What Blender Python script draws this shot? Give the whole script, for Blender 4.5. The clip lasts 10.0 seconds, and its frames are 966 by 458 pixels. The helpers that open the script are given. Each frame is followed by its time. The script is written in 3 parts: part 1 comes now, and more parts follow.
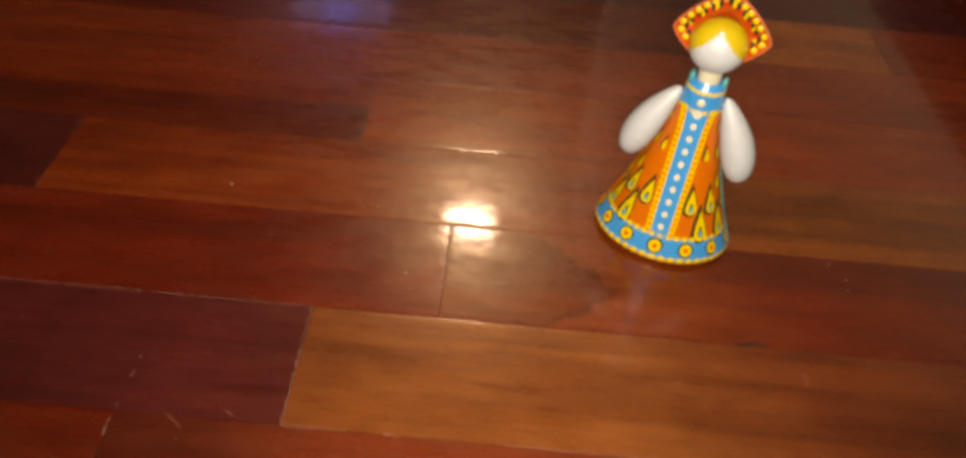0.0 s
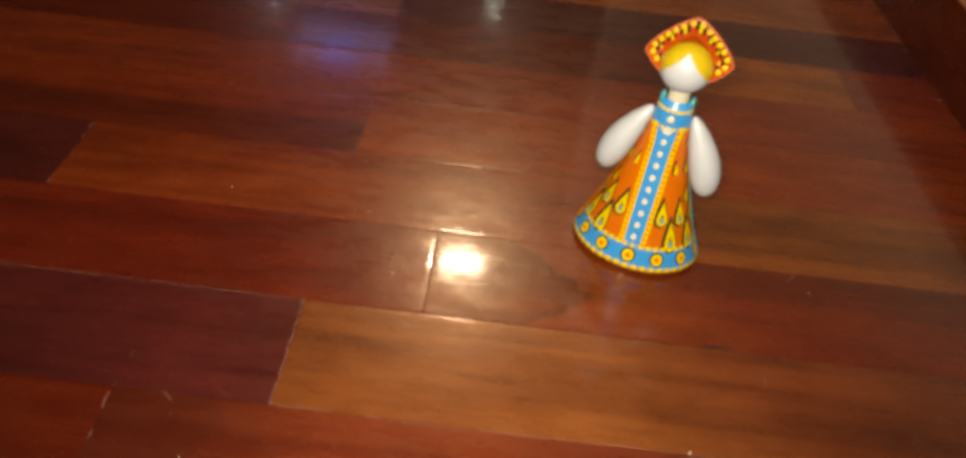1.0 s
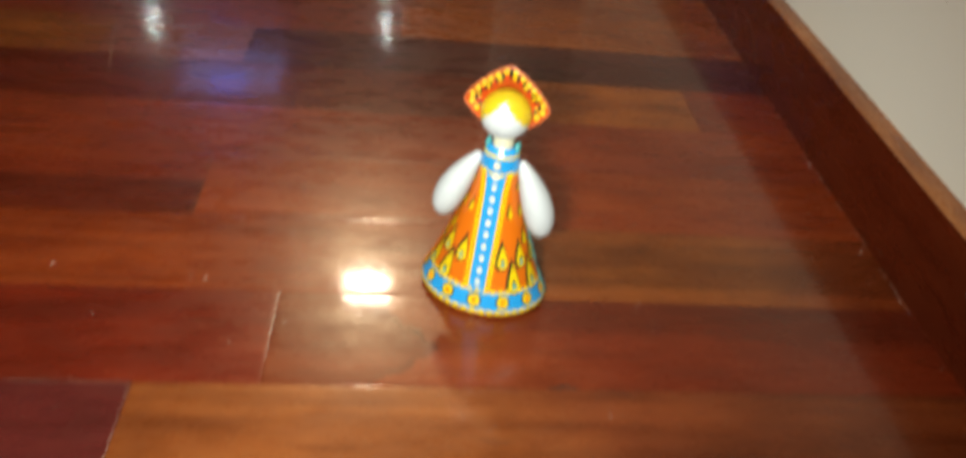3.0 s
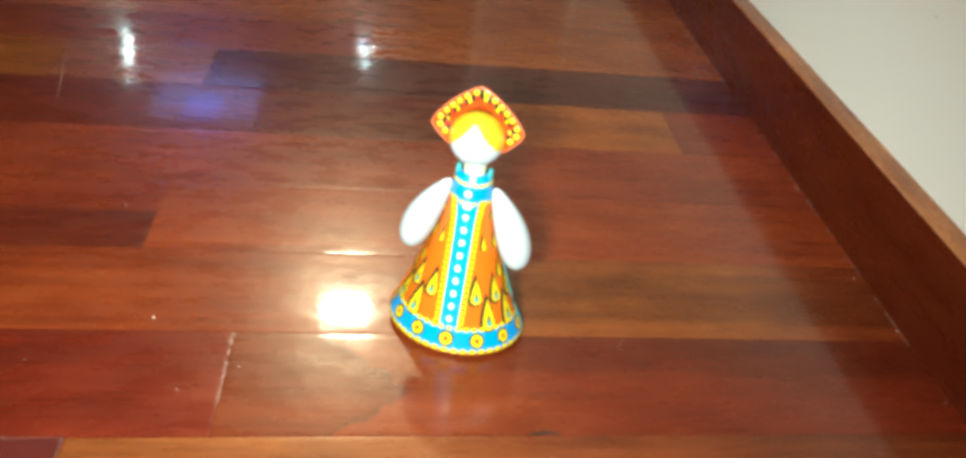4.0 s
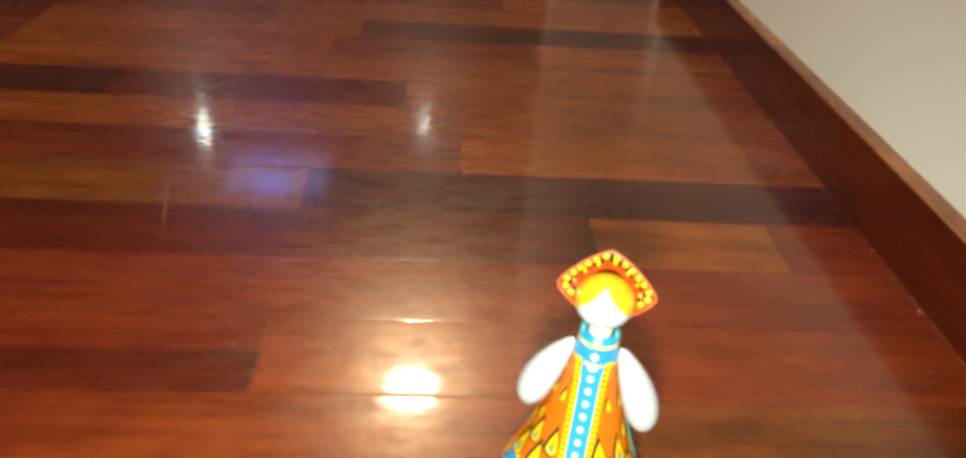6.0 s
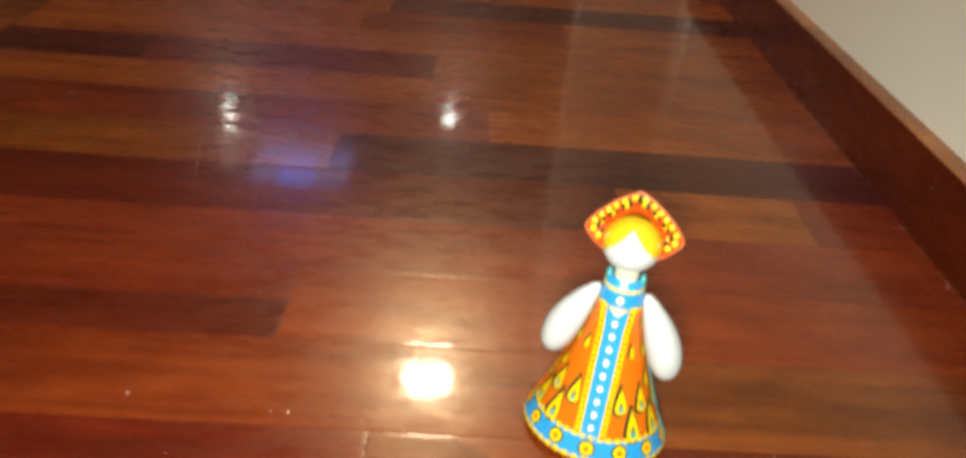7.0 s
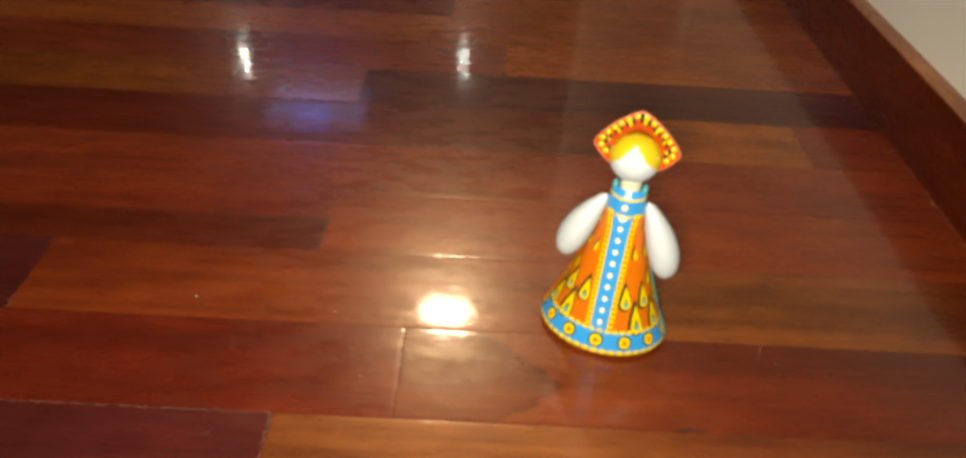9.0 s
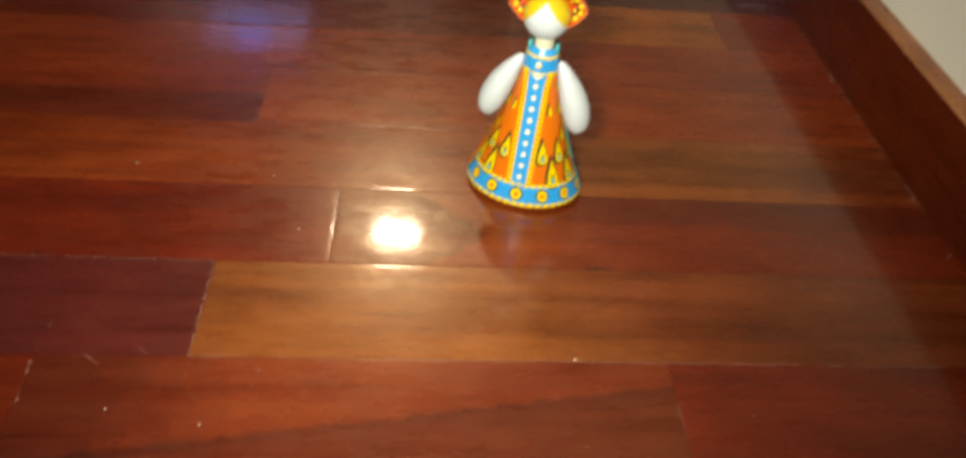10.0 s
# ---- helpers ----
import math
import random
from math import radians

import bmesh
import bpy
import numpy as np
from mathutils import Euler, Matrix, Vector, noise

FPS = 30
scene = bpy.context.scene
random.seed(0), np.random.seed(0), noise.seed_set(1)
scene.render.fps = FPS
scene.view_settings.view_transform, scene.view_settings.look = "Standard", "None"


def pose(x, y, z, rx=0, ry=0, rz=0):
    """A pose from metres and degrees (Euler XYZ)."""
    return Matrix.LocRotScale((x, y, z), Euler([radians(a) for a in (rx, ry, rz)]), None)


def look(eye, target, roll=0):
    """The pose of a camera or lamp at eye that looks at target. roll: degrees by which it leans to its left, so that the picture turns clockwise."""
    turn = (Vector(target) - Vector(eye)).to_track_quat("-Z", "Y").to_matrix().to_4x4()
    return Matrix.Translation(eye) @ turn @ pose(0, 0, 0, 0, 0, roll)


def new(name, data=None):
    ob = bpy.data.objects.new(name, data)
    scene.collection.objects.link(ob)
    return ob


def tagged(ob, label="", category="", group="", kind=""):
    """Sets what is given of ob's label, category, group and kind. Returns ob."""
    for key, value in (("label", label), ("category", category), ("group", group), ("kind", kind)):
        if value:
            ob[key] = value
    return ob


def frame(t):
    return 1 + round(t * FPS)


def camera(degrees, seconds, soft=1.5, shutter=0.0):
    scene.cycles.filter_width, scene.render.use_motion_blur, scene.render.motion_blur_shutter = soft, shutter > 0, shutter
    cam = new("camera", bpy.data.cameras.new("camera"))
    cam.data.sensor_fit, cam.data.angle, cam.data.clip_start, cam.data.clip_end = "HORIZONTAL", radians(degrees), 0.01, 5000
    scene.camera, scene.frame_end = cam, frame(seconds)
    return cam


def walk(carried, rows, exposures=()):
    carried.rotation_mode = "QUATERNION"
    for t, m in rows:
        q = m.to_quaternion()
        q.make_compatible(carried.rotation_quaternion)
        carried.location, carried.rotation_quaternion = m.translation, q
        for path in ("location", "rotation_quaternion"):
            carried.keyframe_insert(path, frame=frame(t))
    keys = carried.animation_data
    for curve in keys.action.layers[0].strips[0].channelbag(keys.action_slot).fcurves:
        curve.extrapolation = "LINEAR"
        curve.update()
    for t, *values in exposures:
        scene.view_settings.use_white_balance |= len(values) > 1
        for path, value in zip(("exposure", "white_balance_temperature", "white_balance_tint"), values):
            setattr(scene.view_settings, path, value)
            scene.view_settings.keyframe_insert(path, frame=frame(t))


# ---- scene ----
cam = camera(66.19, 10.0, soft=3.5, shutter=0.4)
PATH = [
    (0, (0.0997, -0.1934, 0.3618), (0.0976, 0.1553, 0.0035), 4.96),
    (0.3, (0.1051, -0.2054, 0.3642), (0.0987, 0.1586, 0.0215), 5.29),
    (0.5, (0.1166, -0.2112, 0.3622), (0.1154, 0.1537, 0.0203), 5.70),
    (0.8, (0.1038, -0.2361, 0.3615), (0.1058, 0.1267, 0.0174), 7.47),
    (1, (0.1070, -0.2335, 0.3663), (0.1080, 0.1358, 0.0292), 7.04),
    (1.2, (0.1145, -0.2367, 0.3582), (0.1183, 0.1408, 0.0304), 6.58),
    (1.5, (0.1402, -0.2390, 0.3642), (0.1671, 0.1343, 0.0327), 8.15),
    (1.7, (0.1509, -0.2377, 0.3536), (0.2064, 0.1395, 0.0301), 7.94),
    (2, (0.1470, -0.2378, 0.3686), (0.2015, 0.1340, 0.0388), 7.28),
    (2.2, (0.1389, -0.2362, 0.3705), (0.1832, 0.1394, 0.0434), 6.18),
    (2.5, (0.1393, -0.2371, 0.3635), (0.1816, 0.1386, 0.0363), 7.43),
    (2.8, (0.1535, -0.2360, 0.3684), (0.2051, 0.1349, 0.0371), 7.86),
    (3, (0.1559, -0.2107, 0.3839), (0.2132, 0.1661, 0.0602), 8.04),
    (3.2, (0.1550, -0.1886, 0.3864), (0.2192, 0.2072, 0.0877), 7.57),
    (4.3, (0.1692, -0.1722, 0.3617), (0.2425, 0.2106, 0.0485), 9.01),
    (4.5, (0.1742, -0.1568, 0.3632), (0.2511, 0.2403, 0.0692), 9.55),
    (4.7, (0.1886, -0.1535, 0.3697), (0.2732, 0.2445, 0.0790), 8.19),
    (5, (0.1755, -0.1656, 0.3644), (0.2725, 0.2308, 0.0755), 9.21),
    (5.2, (0.1682, -0.1681, 0.3743), (0.2543, 0.2264, 0.0794), 8.32),
    (5.5, (0.1298, -0.1434, 0.3854), (0.1985, 0.2628, 0.1022), 7.24),
    (5.7, (0.1281, -0.1284, 0.3961), (0.1727, 0.2846, 0.1178), 5.56),
    (6.8, (0.1287, -0.1461, 0.3876), (0.1479, 0.2675, 0.1072), 3.77),
    (7, (0.1251, -0.1523, 0.3721), (0.1411, 0.2606, 0.0907), 4.91),
    (7.2, (0.1234, -0.1798, 0.3601), (0.1358, 0.2138, 0.0520), 3.44),
    (7.5, (0.1161, -0.1921, 0.3693), (0.1285, 0.1895, 0.0465), 4.90),
    (7.7, (0.1207, -0.1975, 0.3764), (0.1271, 0.1852, 0.0547), 4.31),
    (8, (0.1147, -0.1929, 0.3861), (0.1219, 0.1938, 0.0692), 4.92),
    (8.5, (0.1179, -0.2077, 0.3739), (0.1305, 0.1787, 0.0569), 4.86),
    (9, (0.1197, -0.2119, 0.3934), (0.1278, 0.1779, 0.0804), 3.74),
    (9.3, (0.1234, -0.2160, 0.3857), (0.1352, 0.1762, 0.0759), 4.75),
    (9.5, (0.1296, -0.2407, 0.3615), (0.1484, 0.1398, 0.0377), 4.04),
    (9.8, (0.1365, -0.2696, 0.3590), (0.1687, 0.0917, 0.0149), 6.02),
    (10, (0.1382, -0.2761, 0.3842), (0.1809, 0.0811, 0.0369), 6.50),
]
walk(cam, [(t, look(eye, target, roll)) for t, eye, target, roll in PATH],
     exposures=[(0.0, -0.50, 8500, 30), (1.2, -0.40, 8100, 25), (1.5, 0.03, 7200, 12), (2.9, 0.03, 6900, 15), (4.3, 0.78, 6050, 5), (5.2, 0.71, 6050, 7), (5.7, 0.60, 6900, 14),
                (6.9, 0.40, 7100, 14), (7.6, -0.08, 8100, 26), (8.5, -0.02, 7950, 22), (10.0, -0.06, 7450, 14)])

# ---- light ----
W = 0.08          # one floor strip
WALL_X = 0.552    # front face of the skirting
CEIL = 2.5

world = bpy.data.worlds.new("dusk")
scene.world = world
world.use_nodes = True
world.node_tree.nodes["Background"].inputs["Color"].default_value = (0.10, 0.20, 0.85, 1)
world.node_tree.nodes["Background"].inputs["Strength"].default_value = 8.5


def ceiling_lamp(x, y, watts, size, colour):
    data = bpy.data.lights.new("downlight_or_fill_bulb", "AREA")
    data.shape, data.size, data.size_y, data.energy, data.color = "ELLIPSE", size, size * 0.48, watts, colour
    ob = new("downlight_or_fill_bulb", data)
    ob.matrix_world = pose(x, y, CEIL - 0.012)
    return ob


WARM = (1.0, 0.86, 0.63)
# the last two hang unseen behind the view, added to lift the room light
LAMPS_AND_FILL = [(0.01, 2.62, 29.0, 0.25), (-0.01, 5.72, 2.0, 0.05), (-1.85, 5.50, 2.2, 0.05), (0.0, -0.50, 14.0, 0.10), (-1.85, -0.50, 12.0, 0.10)]
COOL = (0.95, 1.0, 0.98)
for lx, ly, watts, size in LAMPS_AND_FILL:
    ceiling_lamp(lx, ly, watts, size, COOL if ly > 5 else WARM)

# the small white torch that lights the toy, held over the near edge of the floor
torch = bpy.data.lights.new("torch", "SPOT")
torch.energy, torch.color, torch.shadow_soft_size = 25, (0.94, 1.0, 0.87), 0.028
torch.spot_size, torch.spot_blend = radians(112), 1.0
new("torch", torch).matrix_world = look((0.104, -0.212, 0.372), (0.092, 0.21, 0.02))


# ---- helpers of this scene ----
def mesh_object(name, verts, faces, mat=None, parent=None, smooth=False, mats=None, index=None):
    me = bpy.data.meshes.new(name)
    me.from_pydata(verts, [], faces)
    for m in (mats or ([mat] if mat else [])):
        me.materials.append(m)
    if index:
        me.polygons.foreach_set("material_index", index)
    if smooth:
        me.polygons.foreach_set("use_smooth", [True] * len(me.polygons))
    ob = new(name, me)
    if parent:
        ob.parent = parent
    return ob


def part(name, bm, mat, parent=None, label=""):
    me = bpy.data.meshes.new(name)
    bm.to_mesh(me)
    bm.free()
    me.materials.append(mat)
    ob = new(name, me)
    if parent:
        ob.parent = parent
    if label:
        tagged(ob, label)
    return ob


def box(bm, lo, hi, bevel=0.0):
    c = [(a + b) / 2 for a, b in zip(lo, hi)]
    s = [b - a for a, b in zip(lo, hi)]
    made = bmesh.ops.create_cube(bm, size=1, matrix=Matrix.Translation(c) @ Matrix.Diagonal((*s, 1)))["verts"]
    if bevel:
        edges = list({e for v in made for e in v.link_edges})
        bmesh.ops.bevel(bm, geom=edges, offset=bevel, segments=2, affect="EDGES")
    return bm


def boxes(*pairs, bevel=0.0):
    bm = bmesh.new()
    for lo, hi in pairs:
        box(bm, lo, hi, bevel)
    return bm


# ---- materials ----
def material(name, colour, rough=0.5, metal=0.0):
    m = bpy.data.materials.new(name)
    m.use_nodes = True
    b = m.node_tree.nodes["Principled BSDF"]
    b.inputs["Base Color"].default_value = (*colour, 1)
    b.inputs["Roughness"].default_value = rough
    b.inputs["Metallic"].default_value = metal
    return m


class Graph:
    """Short hand for building a node material."""

    def __init__(self, m):
        self.m, self.t = m, m.node_tree
        self.bsdf = self.t.nodes["Principled BSDF"]

    def node(self, kind, **values):
        n = self.t.nodes.new(kind)
        for key, value in values.items():
            n.inputs[key].default_value = value
        return n

    def link(self, a, b):
        self.t.links.new(a, b)

    def math(self, op, a, b):
        n = self.t.nodes.new("ShaderNodeMath")
        n.operation = op
        for i, v in enumerate((a, b)):
            if isinstance(v, (int, float)):
                n.inputs[i].default_value = v
            else:
                self.link(v, n.inputs[i])
        return n.outputs[0]

    def mix(self, fac, a, b, blend="MIX"):
        n = self.t.nodes.new("ShaderNodeMix")
        n.data_type, n.blend_type = "RGBA", blend
        for sock, v in ((n.inputs[0], fac), (n.inputs[6], a), (n.inputs[7], b)):
            if isinstance(v, (int, float)):
                sock.default_value = v
            elif isinstance(v, tuple):
                sock.default_value = (*v, 1)
            else:
                self.link(v, sock)
        return n.outputs[2]

    def ramp(self, fac, *stops):
        n = self.t.nodes.new("ShaderNodeValToRGB")
        for i, (at, c) in enumerate(stops):
            e = n.color_ramp.elements[i] if i < 2 else n.color_ramp.elements.new(at)
            e.position, e.color = at, (*c, 1)
        self.link(fac, n.inputs[0])
        return n.outputs[0]

    def bump(self, height, strength, distance):
        n = self.node("ShaderNodeBump", Strength=strength, Distance=distance)
        self.link(height, n.inputs["Height"])
        self.link(n.outputs[0], self.bsdf.inputs["Normal"])
        return n


def wood(name, dark, mid, light, gloss=0.08, along="X", coat=1.0, figure=None):
    """Varnished hardwood: long soft veins, a few darker streaks and fine pores, different in every piece.
    figure: "flame" for a pointed darker heart, "half" for a dark band along one edge, "cloud" for a slanting dark lower half and a dark start,
    "heart" for a darker middle between pale edges, "fade" for sapwood that turns to redder heartwood along the strip."""
    m = material(name, mid, 0.4)
    g = Graph(m)
    co = g.node("ShaderNodeTexCoord")
    info = g.node("ShaderNodeObjectInfo")
    shift = g.node("ShaderNodeVectorMath")
    shift.operation = "MULTIPLY_ADD"
    rnd = g.node("ShaderNodeCombineXYZ")
    for i in range(3):
        g.link(info.outputs["Random"], rnd.inputs[i])
    g.link(rnd.outputs[0], shift.inputs[0])
    shift.inputs[1].default_value = (37, 53, 11)
    g.link(co.outputs["Object"], shift.inputs[2])

    def noise_at(long_way, across, detail, rough, warp=0.0):
        mp = g.node("ShaderNodeMapping")
        mp.inputs["Scale"].default_value = (long_way, across, across) if along == "X" else (across, long_way, across)
        g.link(shift.outputs[0], mp.inputs[0])
        n = g.node("ShaderNodeTexNoise", Scale=1.0, Detail=detail, Roughness=rough, Distortion=warp)
        g.link(mp.outputs[0], n.inputs[0])
        return n.outputs[0]

    veins = noise_at(2.4, 34.0, 3.0, 0.5, 0.8)
    broad = noise_at(5.0, 13.0, 2.0, 0.5)
    streak = noise_at(5.0, 110.0, 2.0, 0.5, 0.6)
    fine = noise_at(30.0, 520.0, 2.0, 0.6)
    cloudy = noise_at(22.0, 40.0, 3.0, 0.55)
    tone = g.math("ADD", g.math("ADD", g.math("MULTIPLY", veins, 0.35), g.math("MULTIPLY", broad, 0.35)), g.math("MULTIPLY", cloudy, 0.3))
    col = g.ramp(tone, (0.36, dark), (0.50, mid), (0.64, light))
    col = g.mix(0.55, col, g.ramp(streak, (0.33, (0.70, 0.62, 0.58)), (0.47, (1, 1, 1))), "MULTIPLY")
    col = g.mix(0.4, col, g.ramp(fine, (0.36, (0.72, 0.66, 0.62)), (0.5, (1, 1, 1))), "MULTIPLY")
    pores = noise_at(15.0, 240.0, 3.0, 0.6)
    col = g.mix(0.42, col, g.ramp(pores, (0.32, (0.62, 0.56, 0.54)), (0.43, (1, 1, 1))), "MULTIPLY")
    if figure:
        split = g.node("ShaderNodeSeparateXYZ")
        g.link(co.outputs["Object"], split.inputs[0])
        wob = g.node("ShaderNodeTexNoise", Scale=70.0, Detail=4.0, Roughness=0.6)
        g.link(co.outputs["Object"], wob.inputs[0])
        jag = g.math("MULTIPLY", g.math("SUBTRACT", wob.outputs[0], 0.5), 0.030)
        along_x, across_y = split.outputs[0], split.outputs[1]
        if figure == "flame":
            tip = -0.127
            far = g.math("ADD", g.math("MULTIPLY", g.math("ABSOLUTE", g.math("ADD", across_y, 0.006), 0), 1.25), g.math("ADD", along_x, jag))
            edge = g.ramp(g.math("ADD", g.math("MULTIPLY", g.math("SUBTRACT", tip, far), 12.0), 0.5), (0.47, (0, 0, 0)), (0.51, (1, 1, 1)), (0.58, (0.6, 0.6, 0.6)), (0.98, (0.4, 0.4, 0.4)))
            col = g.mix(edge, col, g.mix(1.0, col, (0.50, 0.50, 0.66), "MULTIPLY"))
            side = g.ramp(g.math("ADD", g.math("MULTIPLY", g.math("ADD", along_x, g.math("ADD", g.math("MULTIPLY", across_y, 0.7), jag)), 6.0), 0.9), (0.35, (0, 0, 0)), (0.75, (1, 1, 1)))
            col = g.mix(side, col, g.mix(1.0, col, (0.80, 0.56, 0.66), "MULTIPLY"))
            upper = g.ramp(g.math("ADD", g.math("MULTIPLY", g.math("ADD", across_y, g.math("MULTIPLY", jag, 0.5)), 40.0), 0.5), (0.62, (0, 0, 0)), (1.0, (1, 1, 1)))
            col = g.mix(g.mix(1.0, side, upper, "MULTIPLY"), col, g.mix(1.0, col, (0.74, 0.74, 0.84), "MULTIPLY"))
        elif figure == "half":
            edge = g.ramp(g.math("ADD", g.math("MULTIPLY", g.math("ADD", across_y, g.math("MULTIPLY", jag, 0.35)), 60.0), 0.5), (0.42, (1, 1, 1)), (0.72, (0, 0, 0)))
            col = g.mix(edge, col, g.mix(1.0, col, (0.58, 0.55, 0.68), "MULTIPLY"))
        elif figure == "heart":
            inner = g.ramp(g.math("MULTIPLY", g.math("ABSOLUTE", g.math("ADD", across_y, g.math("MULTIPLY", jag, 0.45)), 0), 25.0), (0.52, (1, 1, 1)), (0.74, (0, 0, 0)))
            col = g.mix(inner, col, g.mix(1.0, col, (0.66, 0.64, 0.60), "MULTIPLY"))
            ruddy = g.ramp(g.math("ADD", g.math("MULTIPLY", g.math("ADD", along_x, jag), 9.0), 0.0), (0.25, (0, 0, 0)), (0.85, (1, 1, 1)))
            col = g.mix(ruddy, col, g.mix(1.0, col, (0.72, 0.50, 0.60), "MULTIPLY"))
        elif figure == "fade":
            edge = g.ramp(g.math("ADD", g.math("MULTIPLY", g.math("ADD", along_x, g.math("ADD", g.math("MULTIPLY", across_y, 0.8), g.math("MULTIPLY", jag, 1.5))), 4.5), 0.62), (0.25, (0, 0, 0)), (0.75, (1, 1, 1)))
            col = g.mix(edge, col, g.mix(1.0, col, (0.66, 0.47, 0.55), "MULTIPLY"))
        else:
            line = g.math("ADD", across_y, g.math("ADD", g.math("MULTIPLY", along_x, -0.14), g.math("MULTIPLY", jag, 0.34)))
            edge = g.ramp(g.math("ADD", g.math("MULTIPLY", line, 30.0), 0.62), (0.0, (0.55, 0.55, 0.55)), (0.30, (0.65, 0.65, 0.65)), (0.43, (0.9, 0.9, 0.9)), (0.56, (0, 0, 0)))
            col = g.mix(edge, col, g.mix(1.0, col, (0.48, 0.56, 0.98), "MULTIPLY"))
            start = g.ramp(g.math("ADD", g.math("MULTIPLY", g.math("ADD", along_x, g.math("MULTIPLY", jag, 2.0)), 6.0), 0.9), (0.0, (1, 1, 1)), (0.50, (0, 0, 0)))
            col = g.mix(start, col, g.mix(1.0, col, (0.52, 0.46, 0.66), "MULTIPLY"))
    vary = g.node("ShaderNodeHueSaturation")
    g.link(g.math("ADD", g.math("MULTIPLY", info.outputs["Random"], 0.24), 0.88), vary.inputs["Value"])
    g.link(col, vary.inputs["Color"])
    g.link(vary.outputs[0], g.bsdf.inputs["Base Color"])
    matt = noise_at(28.0, 75.0, 4.0, 0.65)
    g.link(g.math("ADD", g.math("MULTIPLY", matt, 0.30), 0.13), g.bsdf.inputs["Roughness"])
    g.bsdf.inputs["Specular IOR Level"].default_value = 0.62
    g.bsdf.inputs["Specular Tint"].default_value = (1.0, 0.86, 0.60, 1)
    g.bsdf.inputs["Coat Weight"].default_value = coat * 0.8
    g.bsdf.inputs["Coat IOR"].default_value = 1.31
    wear = noise_at(60.0, 260.0, 4.0, 0.7)
    g.link(g.math("ADD", g.math("MULTIPLY", wear, 0.09), gloss - 0.050), g.bsdf.inputs["Coat Roughness"])
    ripple = noise_at(58.0, 40.0, 2.0, 0.5)
    pits = noise_at(170.0, 420.0, 2.0, 0.5)
    chatter = noise_at(700.0, 70.0, 2.0, 0.6)
    height = g.math("ADD", g.math("MULTIPLY", ripple, 0.42), g.math("ADD", g.math("MULTIPLY", fine, 0.05), g.math("MULTIPLY", pits, 0.12)))
    g.bump(g.math("ADD", height, g.math("MULTIPLY", chatter, 0.12)), 0.45, 0.0006)
    b = g.node("ShaderNodeBump", Strength=0.32, Distance=0.0006)
    g.link(height, b.inputs["Height"])
    g.link(b.outputs[0], g.bsdf.inputs["Coat Normal"])
    return m


WOODS = {
    "red": wood("wood_red", (0.0624, 0.0053, 0.0020), (0.0918, 0.0086, 0.0031), (0.1212, 0.0139, 0.0044)),
    "maroon": wood("wood_maroon", (0.0430, 0.0037, 0.0015), (0.0632, 0.0060, 0.0020), (0.0834, 0.0095, 0.0031)),
    "brown": wood("wood_brown", (0.0857, 0.0102, 0.0035), (0.1265, 0.0177, 0.0051), (0.1673, 0.0269, 0.0076)),
    "amber": wood("wood_amber", (0.1218, 0.0229, 0.0049), (0.1797, 0.0399, 0.0076), (0.2377, 0.0609, 0.0113)),
    "light": wood("wood_light", (0.0694, 0.0145, 0.0025), (0.1142, 0.0276, 0.0046), (0.1632, 0.0436, 0.0072)),
    "gold": wood("wood_gold", (0.0936, 0.0195, 0.0033), (0.1542, 0.0372, 0.0060), (0.2203, 0.0588, 0.0093)),
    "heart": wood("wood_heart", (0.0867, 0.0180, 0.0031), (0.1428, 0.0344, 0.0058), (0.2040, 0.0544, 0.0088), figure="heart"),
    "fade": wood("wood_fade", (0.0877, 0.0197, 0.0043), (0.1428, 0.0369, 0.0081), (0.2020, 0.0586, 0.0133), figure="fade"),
    "dark": wood("wood_dark", (0.0326, 0.0043, 0.0042), (0.0490, 0.0064, 0.0061), (0.0694, 0.0095, 0.0078)),
    "orange": wood("wood_orange", (0.0882, 0.0108, 0.0026), (0.1344, 0.0198, 0.0039), (0.1765, 0.0303, 0.0060)),
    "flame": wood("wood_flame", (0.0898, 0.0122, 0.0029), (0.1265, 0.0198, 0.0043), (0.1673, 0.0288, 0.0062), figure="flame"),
    "half": wood("wood_half", (0.0857, 0.0095, 0.0031), (0.1224, 0.0149, 0.0042), (0.1550, 0.0224, 0.0056), figure="half"),
    "cloud": wood("wood_cloud", (0.0734, 0.0087, 0.0031), (0.1020, 0.0146, 0.0046), (0.1326, 0.0222, 0.0063), figure="cloud"),
    "rose": wood("wood_rose", (0.0816, 0.0194, 0.0107), (0.1204, 0.0312, 0.0174), (0.1581, 0.0454, 0.0255)),
}
skirting_wood = wood("skirting_wood", (0.068, 0.0086, 0.0028), (0.086, 0.0119, 0.0037), (0.106, 0.0160, 0.0050), gloss=0.12, along="Y", coat=0.7)
# lighter, more amber wood for the top of the skirting
pale_edge = wood("pale_edge", (0.11, 0.026, 0.007), (0.21, 0.064, 0.016), (0.33, 0.125, 0.036), gloss=0.24, along="Y", coat=0.3)


